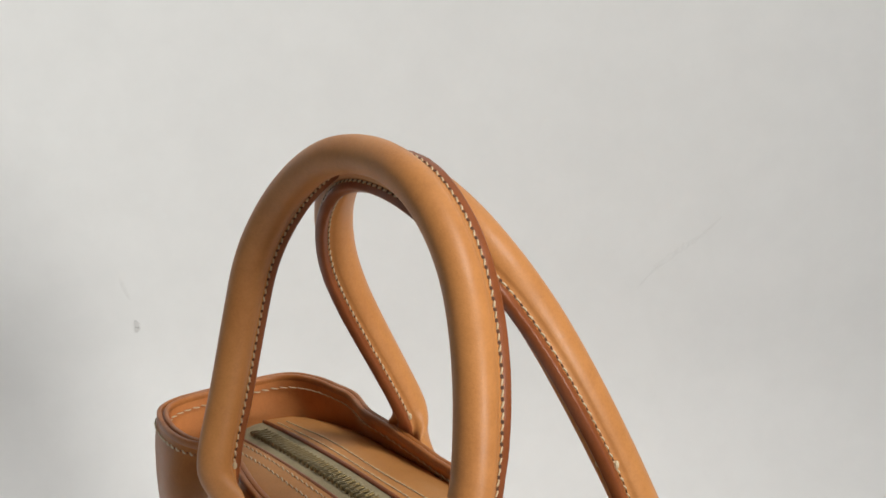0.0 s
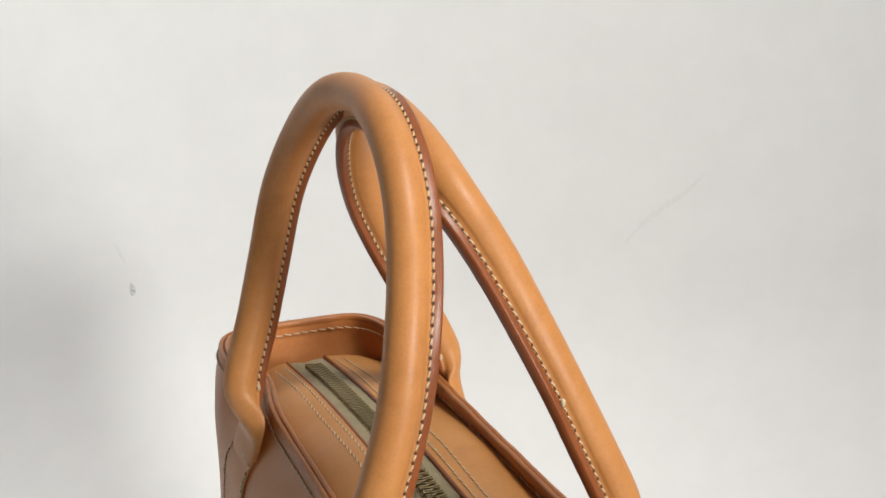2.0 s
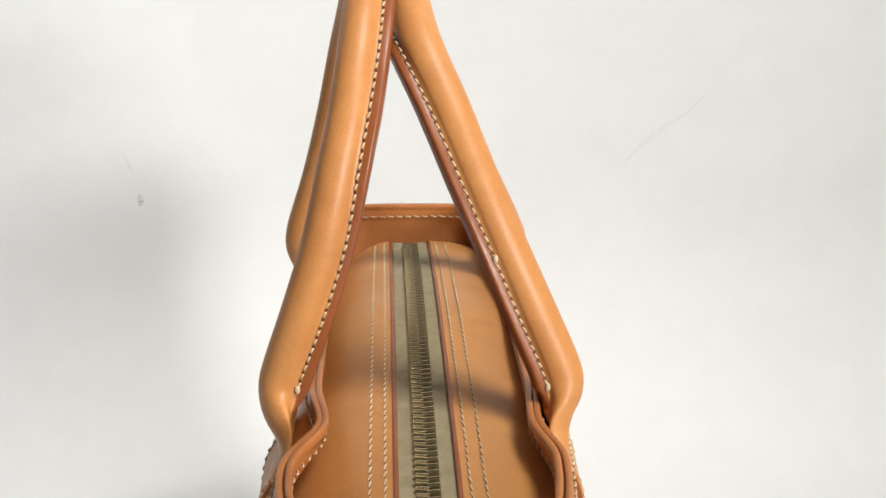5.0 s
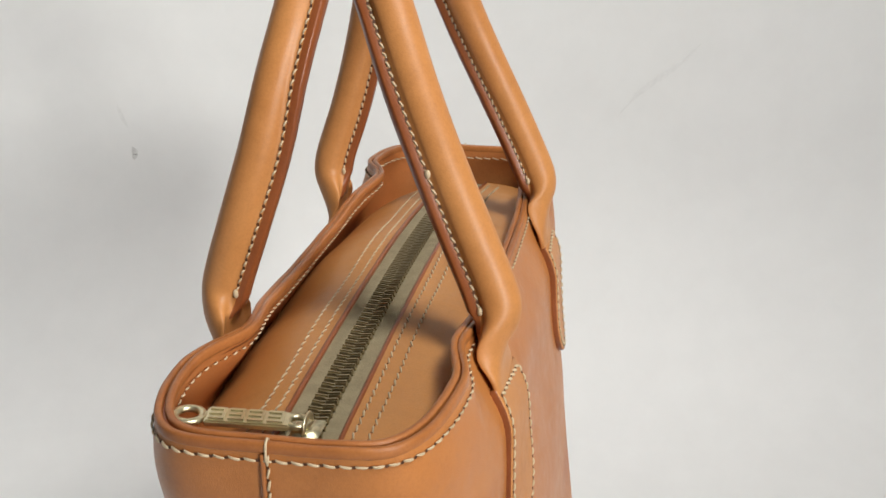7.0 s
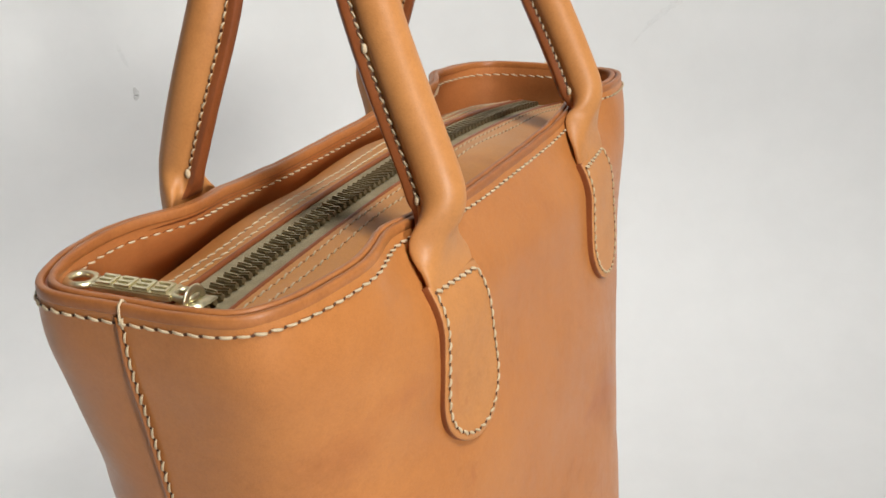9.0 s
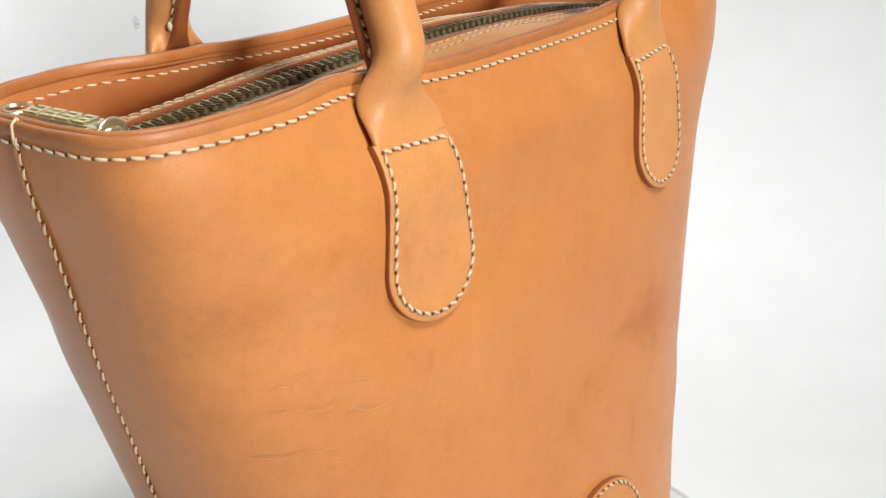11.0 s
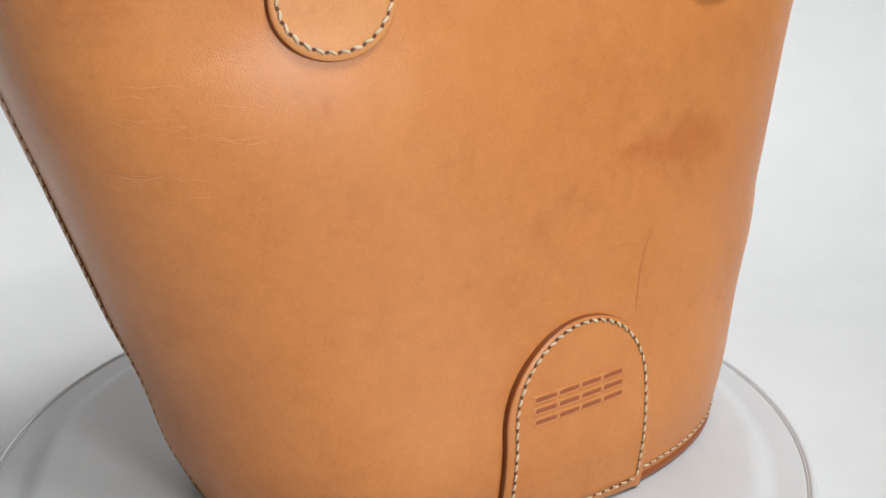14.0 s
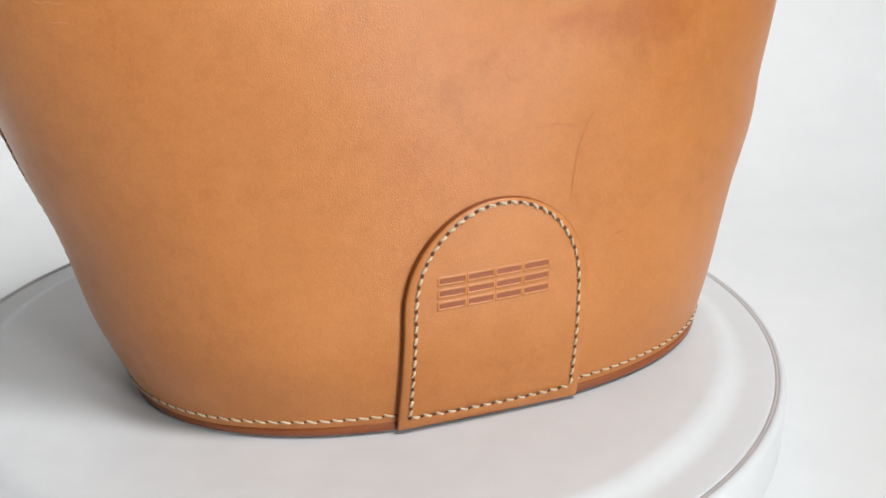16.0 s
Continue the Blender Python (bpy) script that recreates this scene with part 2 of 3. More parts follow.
def backdrop():
    prof = [(-1.0, TABLE_Z), (-0.3, TABLE_Z), (0.10, TABLE_Z)]
    r = 0.24
    for i in range(17):
        e = radians(90 * i / 16)
        prof.append((BACK_Y - r + r * math.sin(e), TABLE_Z + r - r * math.cos(e)))
    prof += [(BACK_Y, 0.6), (BACK_Y, 1.3)]
    xs = np.linspace(-1.1, 1.1, 45)
    verts = []
    for y, z in prof:
        for x in xs:
            w = noise.noise(Vector((x * 2.2, y * 3, z * 3))) * (0.006 if z > TABLE_Z + 0.01 else 0)
            verts.append(Vector((x, y + w, z)))
    ob = mesh_ob("backdrop", verts, grid_faces(len(prof), len(xs)), PAPER)
    tagged(ob, "seamless white paper backdrop curving up from the floor", "backdrop", kind="structure")
    sol = ob.modifiers.new("thickness", "SOLIDIFY")
    sol.thickness, sol.offset = 0.002, -1
    return ob


def on_backdrop(x, z):
    r = 0.24
    top = TABLE_Z + r
    y = BACK_Y if z >= top else BACK_Y - r + math.sqrt(max(0, r * r - (top - z) ** 2))
    w = noise.noise(Vector((x * 2.2, y * 3, z * 3))) * 0.006
    return Vector((x, y + w - 0.0035, z))


def scuff(parent, dots, width, mat, label):
    """A thin rubbed mark on the paper, tapered at both ends."""
    pts = resample([Vector((x, 0, z)) for x, z in dots], 0.002)
    n = len(pts)
    rnd = random.Random(n)
    verts = []
    for i, p in enumerate(pts):
        a, b = pts[max(0, i - 1)], pts[min(n - 1, i + 1)]
        t = (b - a).normalized()
        s = Vector((t.z, 0, -t.x))
        w = width * (0.15 + math.sin(math.pi * (i + 0.5) / n)) * rnd.uniform(0.6, 1.2)
        for k in (-1, 1):
            q = p + s * w * k
            verts.append(on_backdrop(q.x, q.z))
    ob = mesh_ob("scuff_mark", verts, grid_faces(n, 2), mat, parent, True, label=label)
    return ob


paper = backdrop()
scuff(paper, [(-0.2400, 0.1960), (-0.2385, 0.1900), (-0.2400, 0.1850)], 0.0028, SCUFF, "small grey scuff on white paper")
scuff(paper, [(-0.2500, 0.2320), (-0.2465, 0.2210), (-0.2425, 0.2130)], 0.0018, SCUFF_PALE, "faint grey scuff on white paper")
scuff(paper, [(0.2700, -0.0180), (0.2730, -0.0195), (0.2760, -0.0185)], 0.0013, SCUFF, "small grey speck on white paper")
scuff(paper, [(0.1700, 0.2240), (0.1830, 0.2400), (0.2000, 0.2540), (0.2200, 0.2680), (0.2330, 0.2820)], 0.0026, SCUFF_PALE, "faint curved scratch on white paper")


def box_faces():
    return [(0, 1, 3, 2), (4, 6, 7, 5), (0, 4, 5, 1), (2, 3, 7, 6), (0, 2, 6, 4), (1, 5, 7, 3)]


def slab(name, lo, hi, mat, parent=None):
    v = [Vector((x, y, z)) for x in (lo[0], hi[0]) for y in (lo[1], hi[1]) for z in (lo[2], hi[2])]
    return mesh_ob(name, v, box_faces(), mat, parent, False)


# Unseen room added round the set; its grey walls set the bounce light.
R0, R1, RF, RC = -3.0, 3.0, TABLE_Z - 0.003, 3.40
tagged(slab("floor", (R0, R0, RF - 0.1), (R1, R1, RF), WALLS), "plain pale floor of the added room", "floor", kind="structure")
verts, faces = [], []
sx, sy, hw = ADDED_OVERHEAD[0], ADDED_OVERHEAD[1], 0.60
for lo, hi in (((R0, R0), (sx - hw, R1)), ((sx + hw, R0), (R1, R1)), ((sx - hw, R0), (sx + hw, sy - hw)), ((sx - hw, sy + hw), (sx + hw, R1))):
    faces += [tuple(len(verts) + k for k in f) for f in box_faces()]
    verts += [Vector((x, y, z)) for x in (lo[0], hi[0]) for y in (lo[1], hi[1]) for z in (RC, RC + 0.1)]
tagged(mesh_ob("ceiling", verts, faces, WALLS, None, False), "plain pale grey painted ceiling of the added room, with a square lamp opening", "ceiling", kind="structure")
tagged(slab("wall_north", (R0, R1, RF), (R1, R1 + 0.1, RC), WALLS), "plain pale grey painted wall of the added room", "wall", kind="structure")
tagged(slab("wall_west", (R0 - 0.1, R0, RF), (R0, R1, RC), WALLS), "plain pale grey painted wall of the added room", "wall", kind="structure")
# the south wall, behind the camera, has an opening for the added side lamp
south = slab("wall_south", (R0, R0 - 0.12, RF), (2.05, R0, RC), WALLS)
tagged(south, "plain pale grey painted wall of the added room, with a lamp opening", "wall", kind="structure")
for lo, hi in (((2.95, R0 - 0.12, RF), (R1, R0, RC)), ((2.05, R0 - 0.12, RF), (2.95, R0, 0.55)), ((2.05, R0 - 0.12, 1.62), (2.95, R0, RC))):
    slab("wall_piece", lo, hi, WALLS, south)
tagged(slab("wall_east", (R1, R0, RF), (R1 + 0.1, R1, RC), WALLS), "plain pale grey painted wall of the added room", "wall", kind="structure")


# ---- turntable ----
def turntable():
    thing = new("turntable")
    tagged(thing, "round light grey plastic photo turntable under the bag", "turntable")

    def lathe(name, prof, mat, label="", index=None):
        n = 128
        verts = [Vector((r * math.cos(2 * math.pi * j / n), r * math.sin(2 * math.pi * j / n), z)) for r, z in prof for j in range(n)]
        verts = [Vector((v.x * 1.012 + 0.0004, v.y * 1.012, v.z)) for v in verts]
        return mesh_ob(name, verts, grid_faces(len(prof), n, True), mat, thing, True, label=label)

    plate = [(0.0005, -0.0012), (0.120, -0.0012), (0.150, -0.0013), (0.1535, -0.0018), (0.1565, -0.0036), (0.1595, -0.0056), (0.163, -0.0064), (0.1725, -0.0066),
             (0.1735, -0.0070), (0.1740, -0.0078)]
    lathe("plate", plate, PLATE, "smooth grey plate with a raised centre")
    lathe("groove", [(0.1734, -0.0085), (0.1737, -0.0069), (0.1748, -0.0069), (0.1752, -0.0085)], GROOVE, "dark gap round the plate")
    ring = [(0.1745, -0.0080), (0.1750, -0.0067), (0.1762, -0.0065), (0.1776, -0.0076), (0.1784, -0.0100), (0.1774, -0.030), (0.1745, -0.040), (0.165, TABLE_Z + 0.002), (0.150, TABLE_Z + 0.0005)]
    lathe("base", ring, PLATE, "round grey base with a rounded lip")
    return thing


stand = turntable()

# ---- the bag ----
bag = new("tote_bag")
tagged(bag, "tan leather tote bag with two rolled handles and brass zip", "handbag")
TOP = 0.2725
A_FINE, A_VAL = smooth_table([(0, 0.1188), (0.03, 0.1304), (0.06, 0.1384), (0.085, 0.1485), (0.137, 0.1605), (0.176, 0.1695), (0.225, 0.1845), (0.25, 0.1923), (0.28, 0.1927)])
B_FINE, B_VAL = smooth_table([(0, 0.0804), (0.03, 0.0860), (0.055, 0.0838), (0.085, 0.0798), (0.13, 0.0745), (0.176, 0.0710), (0.21, 0.0644), (0.25, 0.0604), (0.28, 0.0504)])
ROUND_NEAR = [(0, 2.30), (0.1, 2.47), (0.2, 3.24), (0.25, 4.73), (0.28, 5.93)]     # how square the corners are at the end of the zip pull
ROUND_FAR = [(0, 2.35), (0.1, 2.43), (0.2, 3.54), (0.25, 4.58), (0.28, 6.60)]


def dims(z, x=-1.0):
    return float(np.interp(z, A_FINE, A_VAL)), float(np.interp(z, B_FINE, B_VAL)), table(z, ROUND_NEAR if x < 0 else ROUND_FAR)


def squeeze(x, z, side=-1):
    """The handles pull the sides in near the rim."""
    k = max(0.0, min(1.0, (z - 0.235) / 0.036))
    k = k * k * (3 - 2 * k)
    ax = abs(x)
    g = 1.0 if ax < 0.105 else max(0.0, 1 - (ax - 0.105) / 0.035)
    g = g * g * (3 - 2 * g)
    waist = math.exp(-((ax - 0.1086) / 0.026) ** 2)
    return 1 - k * ((0.1251 * g + 0.0325 * waist) if side < 0 else (0.1381 * g + 0.1260 * waist))


def twist(z):
    return radians(-3.4 * max(0.0, 1 - z / 0.16) - 1.2 * max(0.0, 1 - z / 0.04))


def ysurf(x, z, off=0.0, side=-1):
    """Half depth of the bag at x and height z (before the twist)."""
    a, b, n = dims(z, x)
    f = max(0.0, 1 - min(1.0, abs(x) / (a + off)) ** n) ** (1 / n)
    return (b + off) * f * squeeze(x, z, side)


# the body stands a little skew
SHIFT_FINE, SHIFT_VAL = smooth_table([(0, 0.0065), (0.035, 0.0059), (0.08, 0.0088), (0.14, 0.0053), (0.18, 0.0038), (0.24, 0.0083), (0.2725, 0.0056)])
LEAN_FINE, LEAN_VAL = smooth_table([(0, -0.0045), (0.06, -0.0015), (0.12, -0.0011), (0.18, 0.0005), (0.23, 0.0006), (0.2725, -0.0002)])


def settle(x, y, z):
    c, s = math.cos(twist(z)), math.sin(twist(z))
    sag = -0.0056 * max(0.0, (z - 0.2) / 0.0725) * math.exp(-(x / 0.085) ** 4)
    sag -= max(0.0, (z - 0.15) / 0.1225) * (0.0017 if x < 0 else 0.0068) * (x / 0.19) ** 2      # the rim dips towards both ends
    x2, y2 = x * c - y * s, x * s + y * c
    lift = max(0.0, min(1.0, (z - 0.20) / 0.07))
    return Vector((x2 + float(np.interp(z, SHIFT_FINE, SHIFT_VAL)), y2 - 0.0023 * lift * math.exp(-(x / 0.10) ** 4) + float(np.interp(z, LEAN_FINE, LEAN_VAL)), z + sag))


def front(x, z, proud=0.0, side=-1):
    """A point on the front (side -1) or back (side 1) face, proud of it by some metres."""
    a, b, n = dims(z)
    y = ysurf(x, z, 0.0, side)
    e = 0.002
    dx = (ysurf(x + e, z, 0.0, side) - ysurf(x - e, z, 0.0, side)) / (2 * e)
    dz = (ysurf(x, z + e, 0.0, side) - ysurf(x, z - e, 0.0, side)) / (2 * e)
    nrm = Vector((-dx, 1, -dz)).normalized() * proud
    return settle(x + nrm.x, side * (y + nrm.y), z + nrm.z)


def front_normal(side):
    def f(p):
        e = 0.003
        dx = (ysurf(p.x + e, p.z) - ysurf(p.x - e, p.z)) / (2 * e)
        dz = (ysurf(p.x, p.z + e) - ysurf(p.x, p.z - e)) / (2 * e)
        return Vector((-dx, side, -dz)) if side > 0 else Vector((-dx, -1, -dz))
    return f


def outline(z, off=0.0, n=160, side=-1):
    """Half the plan from the seam at -x to the seam at +x along one side, evenly spaced."""
    a, b, near = dims(z)
    far = dims(z, 1.0)[2]
    pts = []
    for i in range(1201):
        e = math.pi * i / 1200
        c, s = -math.cos(e), math.sin(e)
        k = near if c < 0 else far
        x = (a + off) * math.copysign(abs(c) ** (2 / k), c)
        y = (b + off) * s ** (2 / k) * squeeze(x, z, side)
        pts.append((x, side * y))
    p = np.array(pts)
    d = np.concatenate([[0], np.cumsum(np.hypot(*np.diff(p, axis=0).T))])
    t = np.linspace(0, d[-1], n)
    return [settle(float(x), float(y), z) for x, y in zip(np.interp(t, d, p[:, 0]), np.interp(t, d, p[:, 1]))]


def ring(z, off=0.0, n=160):
    f, b = outline(z, off, n, -1), outline(z, off, n, 1)
    return f[:-1] + b[:0:-1]


def panel(name, side, z0, z1, off, mat, label="", rows=56, dent=0.0):
    verts, cols = [], 180
    for i in range(rows):
        z = z0 + (z1 - z0) * i / (rows - 1)
        for p in outline(z, off, cols, side):
            if dent:
                w = noise.noise(Vector((p.x * 14, p.y * 14, p.z * 14))) * dent
                w *= min(1.0, (z1 - z) / 0.03, max(0.0, z - z0) / 0.03)
                q = Vector((p.x * 0.5, p.y, 0)).normalized()
                if side < 0:      # a low swell of the leather, shaped to catch a highlight
                    w += 0.0020 * math.exp(-((p.x + 0.118) / 0.024) ** 2 - ((p.z - 0.222) / 0.020) ** 2)
                p = p + q * w
            verts.append(p)
    return mesh_ob(name, verts, grid_faces(rows, cols), mat, bag, True, label=label)


for side, name in ((-1, "front_panel"), (1, "back_panel")):
    panel(name, side, 0.0, TOP - 0.001, 0.0, TAN, "smooth honey-tan cowhide with faint stains", dent=0.0011)
    panel("lining", side, 0.214, TOP - 0.001, -0.0054, LINING, "orange-tan inner facing", rows=10)

# base board and its burnished edge
bm = bmesh.new()
bm.faces.new([bm.verts.new(p + Vector((0, 0, 0.0008))) for p in ring(0.0, -0.001, 90)])
part("base_panel", bm, EDGE, bag, "flat leather base")
low = ring(0.0, 0.0, 160)
v, k = sweep([p + Vector((0, 0, 0.0018)) for p in low], lambda i: [(0.0013 * math.cos(q * math.pi / 4), 0.0021 * math.sin(q * math.pi / 4)) for q in range(8)], True)
mesh_ob("base_edge", v, tube_faces(len(low), k, True), EDGE, bag, label="dark burnished bottom edge")


def radial(p):
    return Vector((p.x * 0.45, p.y, 0.0))


line = ring(0.0064, 0.0002, 160)
stitching(bag, line, radial, 0.0046, closed=True)

def rim_normal(p):
    """Straight out of the wall at the rim."""
    return Vector((math.copysign(abs(p.x / 0.19) ** 4 / 0.19, p.x), math.copysign(abs(p.y / 0.053) ** 4 / 0.053, p.y), 0.0))


def soft(c):
    return math.copysign(abs(c) ** 0.62, c)


# rim: two leather edges with a groove between them
for off, h, name in ((-0.0010, 0.0, "outer_rim"), (-0.0041, 0.0003, "inner_rim")):
    pts = [p + Vector((0, 0, h + 0.0005 * noise.noise(p * 60))) for p in ring(TOP, off, 200)]
    v, k = sweep(pts, lambda i: [(0.0014 * soft(math.cos(q * math.pi / 8)), 0.0020 * soft(math.sin(q * math.pi / 8))) for q in range(16)], True)
    mesh_ob(name, v, tube_faces(len(pts), k, True), RIM, bag, label="burnished reddish-tan rim edge")
gl = [p - Vector((0, 0, 0.0012)) for p in ring(TOP, -0.0026, 200)]
v, k = sweep(gl, lambda i: [(-0.0012, -0.002), (0.0012, -0.002), (0.0012, 0.0015), (-0.0012, 0.0015)], True)
mesh_ob("rim_core", v, tube_faces(len(gl), k, True), EDGE, bag)
stitching(bag, ring(TOP - 0.0042, 0.0003, 200), rim_normal, 0.0050, 0.00062, 6, True, hole=1.2, fill=0.43)
stitching(bag, ring(TOP - 0.0054, -0.0061, 200), lambda p: -rim_normal(p), 0.0052, 0.00048, 7, True, hole=0.5, fill=0.42)

# end seams: an overlapped edge with one line of stitches and a tack over the rim
for end in (-1, 1):
    def seam(z, dy, off):
        a, b, n = dims(z, end)
        y = dy + (0.0055 * (1 - z / TOP) if end < 0 else 0.0)
        x = end * (a + off) * max(0.0, 1 - (abs(y) / b) ** n) ** (1 / n)
        return settle(x, y, z)
    zs = [0.004 + (TOP - 0.006) * i / 70 for i in range(71)]
    v, k = sweep([seam(z, 0.0034, 0.0002) for z in zs],
                 lambda i: [(0.0010 * math.cos(q * math.pi / 4), 0.0008 * math.sin(q * math.pi / 4)) for q in range(8)], up=Vector((end, 0, 0)))
    mesh_ob("seam_edge", v, tube_faces(len(zs), k), RIM, bag, label="raised overlapped side seam")
    stitching(bag, [seam(z, 0.0018, 0.0003) for z in zs], lambda p: Vector((end, 0, -0.2)), 0.0047, 0.0006, 8)
    tack = [seam(TOP - 0.0044, 0.0022, 0.0007), seam(TOP - 0.002, 0.0022, 0.0008), seam(TOP, 0.0022, 0.0004) + Vector((0, 0, 0.0016)), seam(TOP, 0.0022, -0.0014) + Vector((0, 0, 0.0029)), seam(TOP, 0.0022, -0.0030) + Vector((0, 0, 0.0012))]
    tp = resample(tack, 0.0008)
    v, k = sweep(tp, lambda i: [(0.00048 * math.cos(q * math.pi / 3), 0.00048 * math.sin(q * math.pi / 3)) for q in range(6)], up=Vector((end, 0, 1)))
    mesh_ob("thread_tack", v, tube_faces(len(tp), k), THREAD, bag, label="cream thread looped over the rim")


# front patch and strap tabs: flat pieces that follow the wall
def arch(half, height, round_up, n=26):
    """Outline of a tab: straight sides and one half-round end, from one straight corner round to the other."""
    pts = []
    c = height - half
    for i in range(14):
        pts.append((-half, c * i / 14))
    for i in range(n + 1):
        e = math.pi - math.pi * i / n
        pts.append((half * math.cos(e), c + half * math.sin(e)))
    for i in range(13, -1, -1):
        pts.append((half, c * i / 14))
    if round_up:
        return pts
    return [(x, -z) for x, z in pts]


def flat_piece(name, place, border, thick, mat, parent, label):
    """A leather piece cut to border (x, z pairs); place(x, z, proud) lays it on the wall. The cut edge is burnished."""
    n = len(border)
    cx = sum(p[0] for p in border) / n
    cz = sum(p[1] for p in border) / n
    rings = 16
    verts, faces, idx = [], [], []

    def at(f, j, h):
        x, z = border[j]
        return place(cx + (x - cx) * f, cz + (z - cz) * f, h)
    steps = [(1.0, -0.001), (1.0, thick * 0.62), (0.992, thick * 0.86), (0.975, thick)] + [(0.975 * (1 - i / rings), thick) for i in range(1, rings)]
    for f, h in steps:
        verts += [at(f, j, h) for j in range(n)]
    for i in range(len(steps) - 1):
        for j in range(n):
            kk = (j + 1) % n
            faces.append((i * n + j, i * n + kk, (i + 1) * n + kk, (i + 1) * n + j))
            idx.append(1 if i < 2 else 0)
    verts.append(place(cx, cz, thick))
    last = (len(steps) - 1) * n
    for j in range(n):
        faces.append((last + j, last + (j + 1) % n, len(verts) - 1))
        idx.append(0)
    return mesh_ob(name, verts, faces, [mat, EDGE], parent, True, idx, label)


def wall_place(side, x0, z0, lean=0.0, lift=0.0):
    def f(x, z, proud):
        return front(x0 + x + lean * z, z0 + z, proud + (lift * z if z > 0 else 0), side)
    return f


patch = flat_piece("patch", wall_place(-1, -0.0010, 0.0005), arch(0.0350, 0.0815, True), 0.0030, TAN, bag, "round-topped leather patch sewn on the front")
inner = [(x * 0.885, 0.006 + z * 0.905) for x, z in arch(0.0350, 0.0815, True)]
at_patch = wall_place(-1, -0.0010, 0.0005)
stitching(patch, [at_patch(x, z, 0.0031) for x, z in inner], front_normal(-1), 0.0042, 0.00066, 14, hole=1.35, fill=0.36)
stitching(patch, [at_patch(-0.031 + 0.062 * i / 20, 0.0062, 0.0031) for i in range(21)], front_normal(-1), 0.0044, 0.00064, 14, hole=1.3, fill=0.37)


# pressed maker's mark: flush bars, burnished and darkened to look sunk, swollen leather round each
def bar_on_patch(x0, z0, x1, z1):
    def loop(grow, h):
        pts = []
        for (ax, az), (bx, bz), n in (((x0, z0), (x1, z0), 8), ((x1, z0), (x1, z1), 2), ((x1, z1), (x0, z1), 8), ((x0, z1), (x0, z0), 2)):
            for i in range(n):
                x, z = ax + (bx - ax) * i / n, az + (bz - az) * i / n
                pts.append(at_patch(x + grow * (1 if x > (x0 + x1) / 2 else -1), z + grow * (1 if z > (z0 + z1) / 2 else -1), h))
        return pts
    loops = [loop(0.0008, 0.00295), loop(0.0003, 0.00345), loop(0.0, 0.00335), loop(-0.0002, 0.00305)]
    k = len(loops[0])
    mesh_ob("swollen_edge", [p for r in loops for p in r], grid_faces(4, k, True), TAN, patch, True)
    nx, nz = 8, 2
    verts = [at_patch(x0 + (x1 - x0) * j / nx, z0 + (z1 - z0) * i / nz, 0.00306) for i in range(nz + 1) for j in range(nx + 1)]
    return mesh_ob("pressed_bar", verts, grid_faces(nz + 1, nx + 1), PRESSED, patch, False, label="dark burnished bar of the pressed mark, toned to look sunk")


MX, MZ, MW, MH = -0.0229, 0.0466, 0.0094, 0.0104
for c in range(4):
    x0 = MX + c * 0.0106
    for k in range(3):
        z0 = MZ + k * (MH - 0.0019) / 2
        bar_on_patch(x0, z0, x0 + MW, z0 + 0.0019)

# scratches and creases rubbed into the front
def hide_mark(name, dots, width, mat, label, proud=0.0002):
    pts = resample([Vector((x, 0, z)) for x, z in dots], 0.0015)
    n = len(pts)
    rnd = random.Random(n + int(abs(dots[0][0]) * 1e4))
    verts = []
    for i, p in enumerate(pts):
        t = (pts[min(n - 1, i + 1)] - pts[max(0, i - 1)]).normalized()
        w = width * math.sin(math.pi * (i + 0.5) / n) * rnd.uniform(0.4, 1.2)
        for k in (-1, 1):
            v = front(p.x + t.z * w * k, p.z - t.x * w * k, proud, -1)
            verts.append(v + Vector((v.x * 0.5, v.y, 0)).normalized() * noise.noise(v * 14) * 0.0011)
    return mesh_ob(name, verts, grid_faces(n, 2), mat, bag, True, label=label)


hide_mark("scratch", [(0.0400, 0.1070), (0.0355, 0.1010), (0.0315, 0.0930), (0.0290, 0.0840), (0.0275, 0.0760)], 0.00030, MARK, "thin dark scratch")
hide_mark("scratch", [(0.0430, 0.0590), (0.0480, 0.0605), (0.0540, 0.0605)], 0.0003, MARK, "short dark scuff")
hide_mark("scratch", [(0.0130, 0.1035), (0.0240, 0.1040), (0.0370, 0.1005)], 0.00016, MARK, "thin faint scratch")
ringlet = lambda cx, cz, r: [(cx + r * math.cos(e), cz + r * 0.8 * math.sin(e)) for e in np.linspace(0.0, 6.1, 26)]
hide_mark("water_ring", ringlet(0.0020, 0.1275, 0.0028), 0.0002, MARK, "faint dried water ring")
hide_mark("water_ring", ringlet(0.0105, 0.1240, 0.0042), 0.0002, MARK, "faint dried water ring")
crease = random.Random(12)
for i in range(16):
    x, z = crease.uniform(-0.158, -0.128), crease.uniform(0.150, 0.190)
    ln = crease.uniform(0.006, 0.022)
    dots = [(x + ln * f, z - 0.10 * ln * f + crease.uniform(-0.0011, 0.0011)) for f in (0, 0.2, 0.4, 0.6, 0.8, 1.0)]
    hide_mark("crease", dots, 0.00022, FADED, "pale hairline crease", 0.00032)

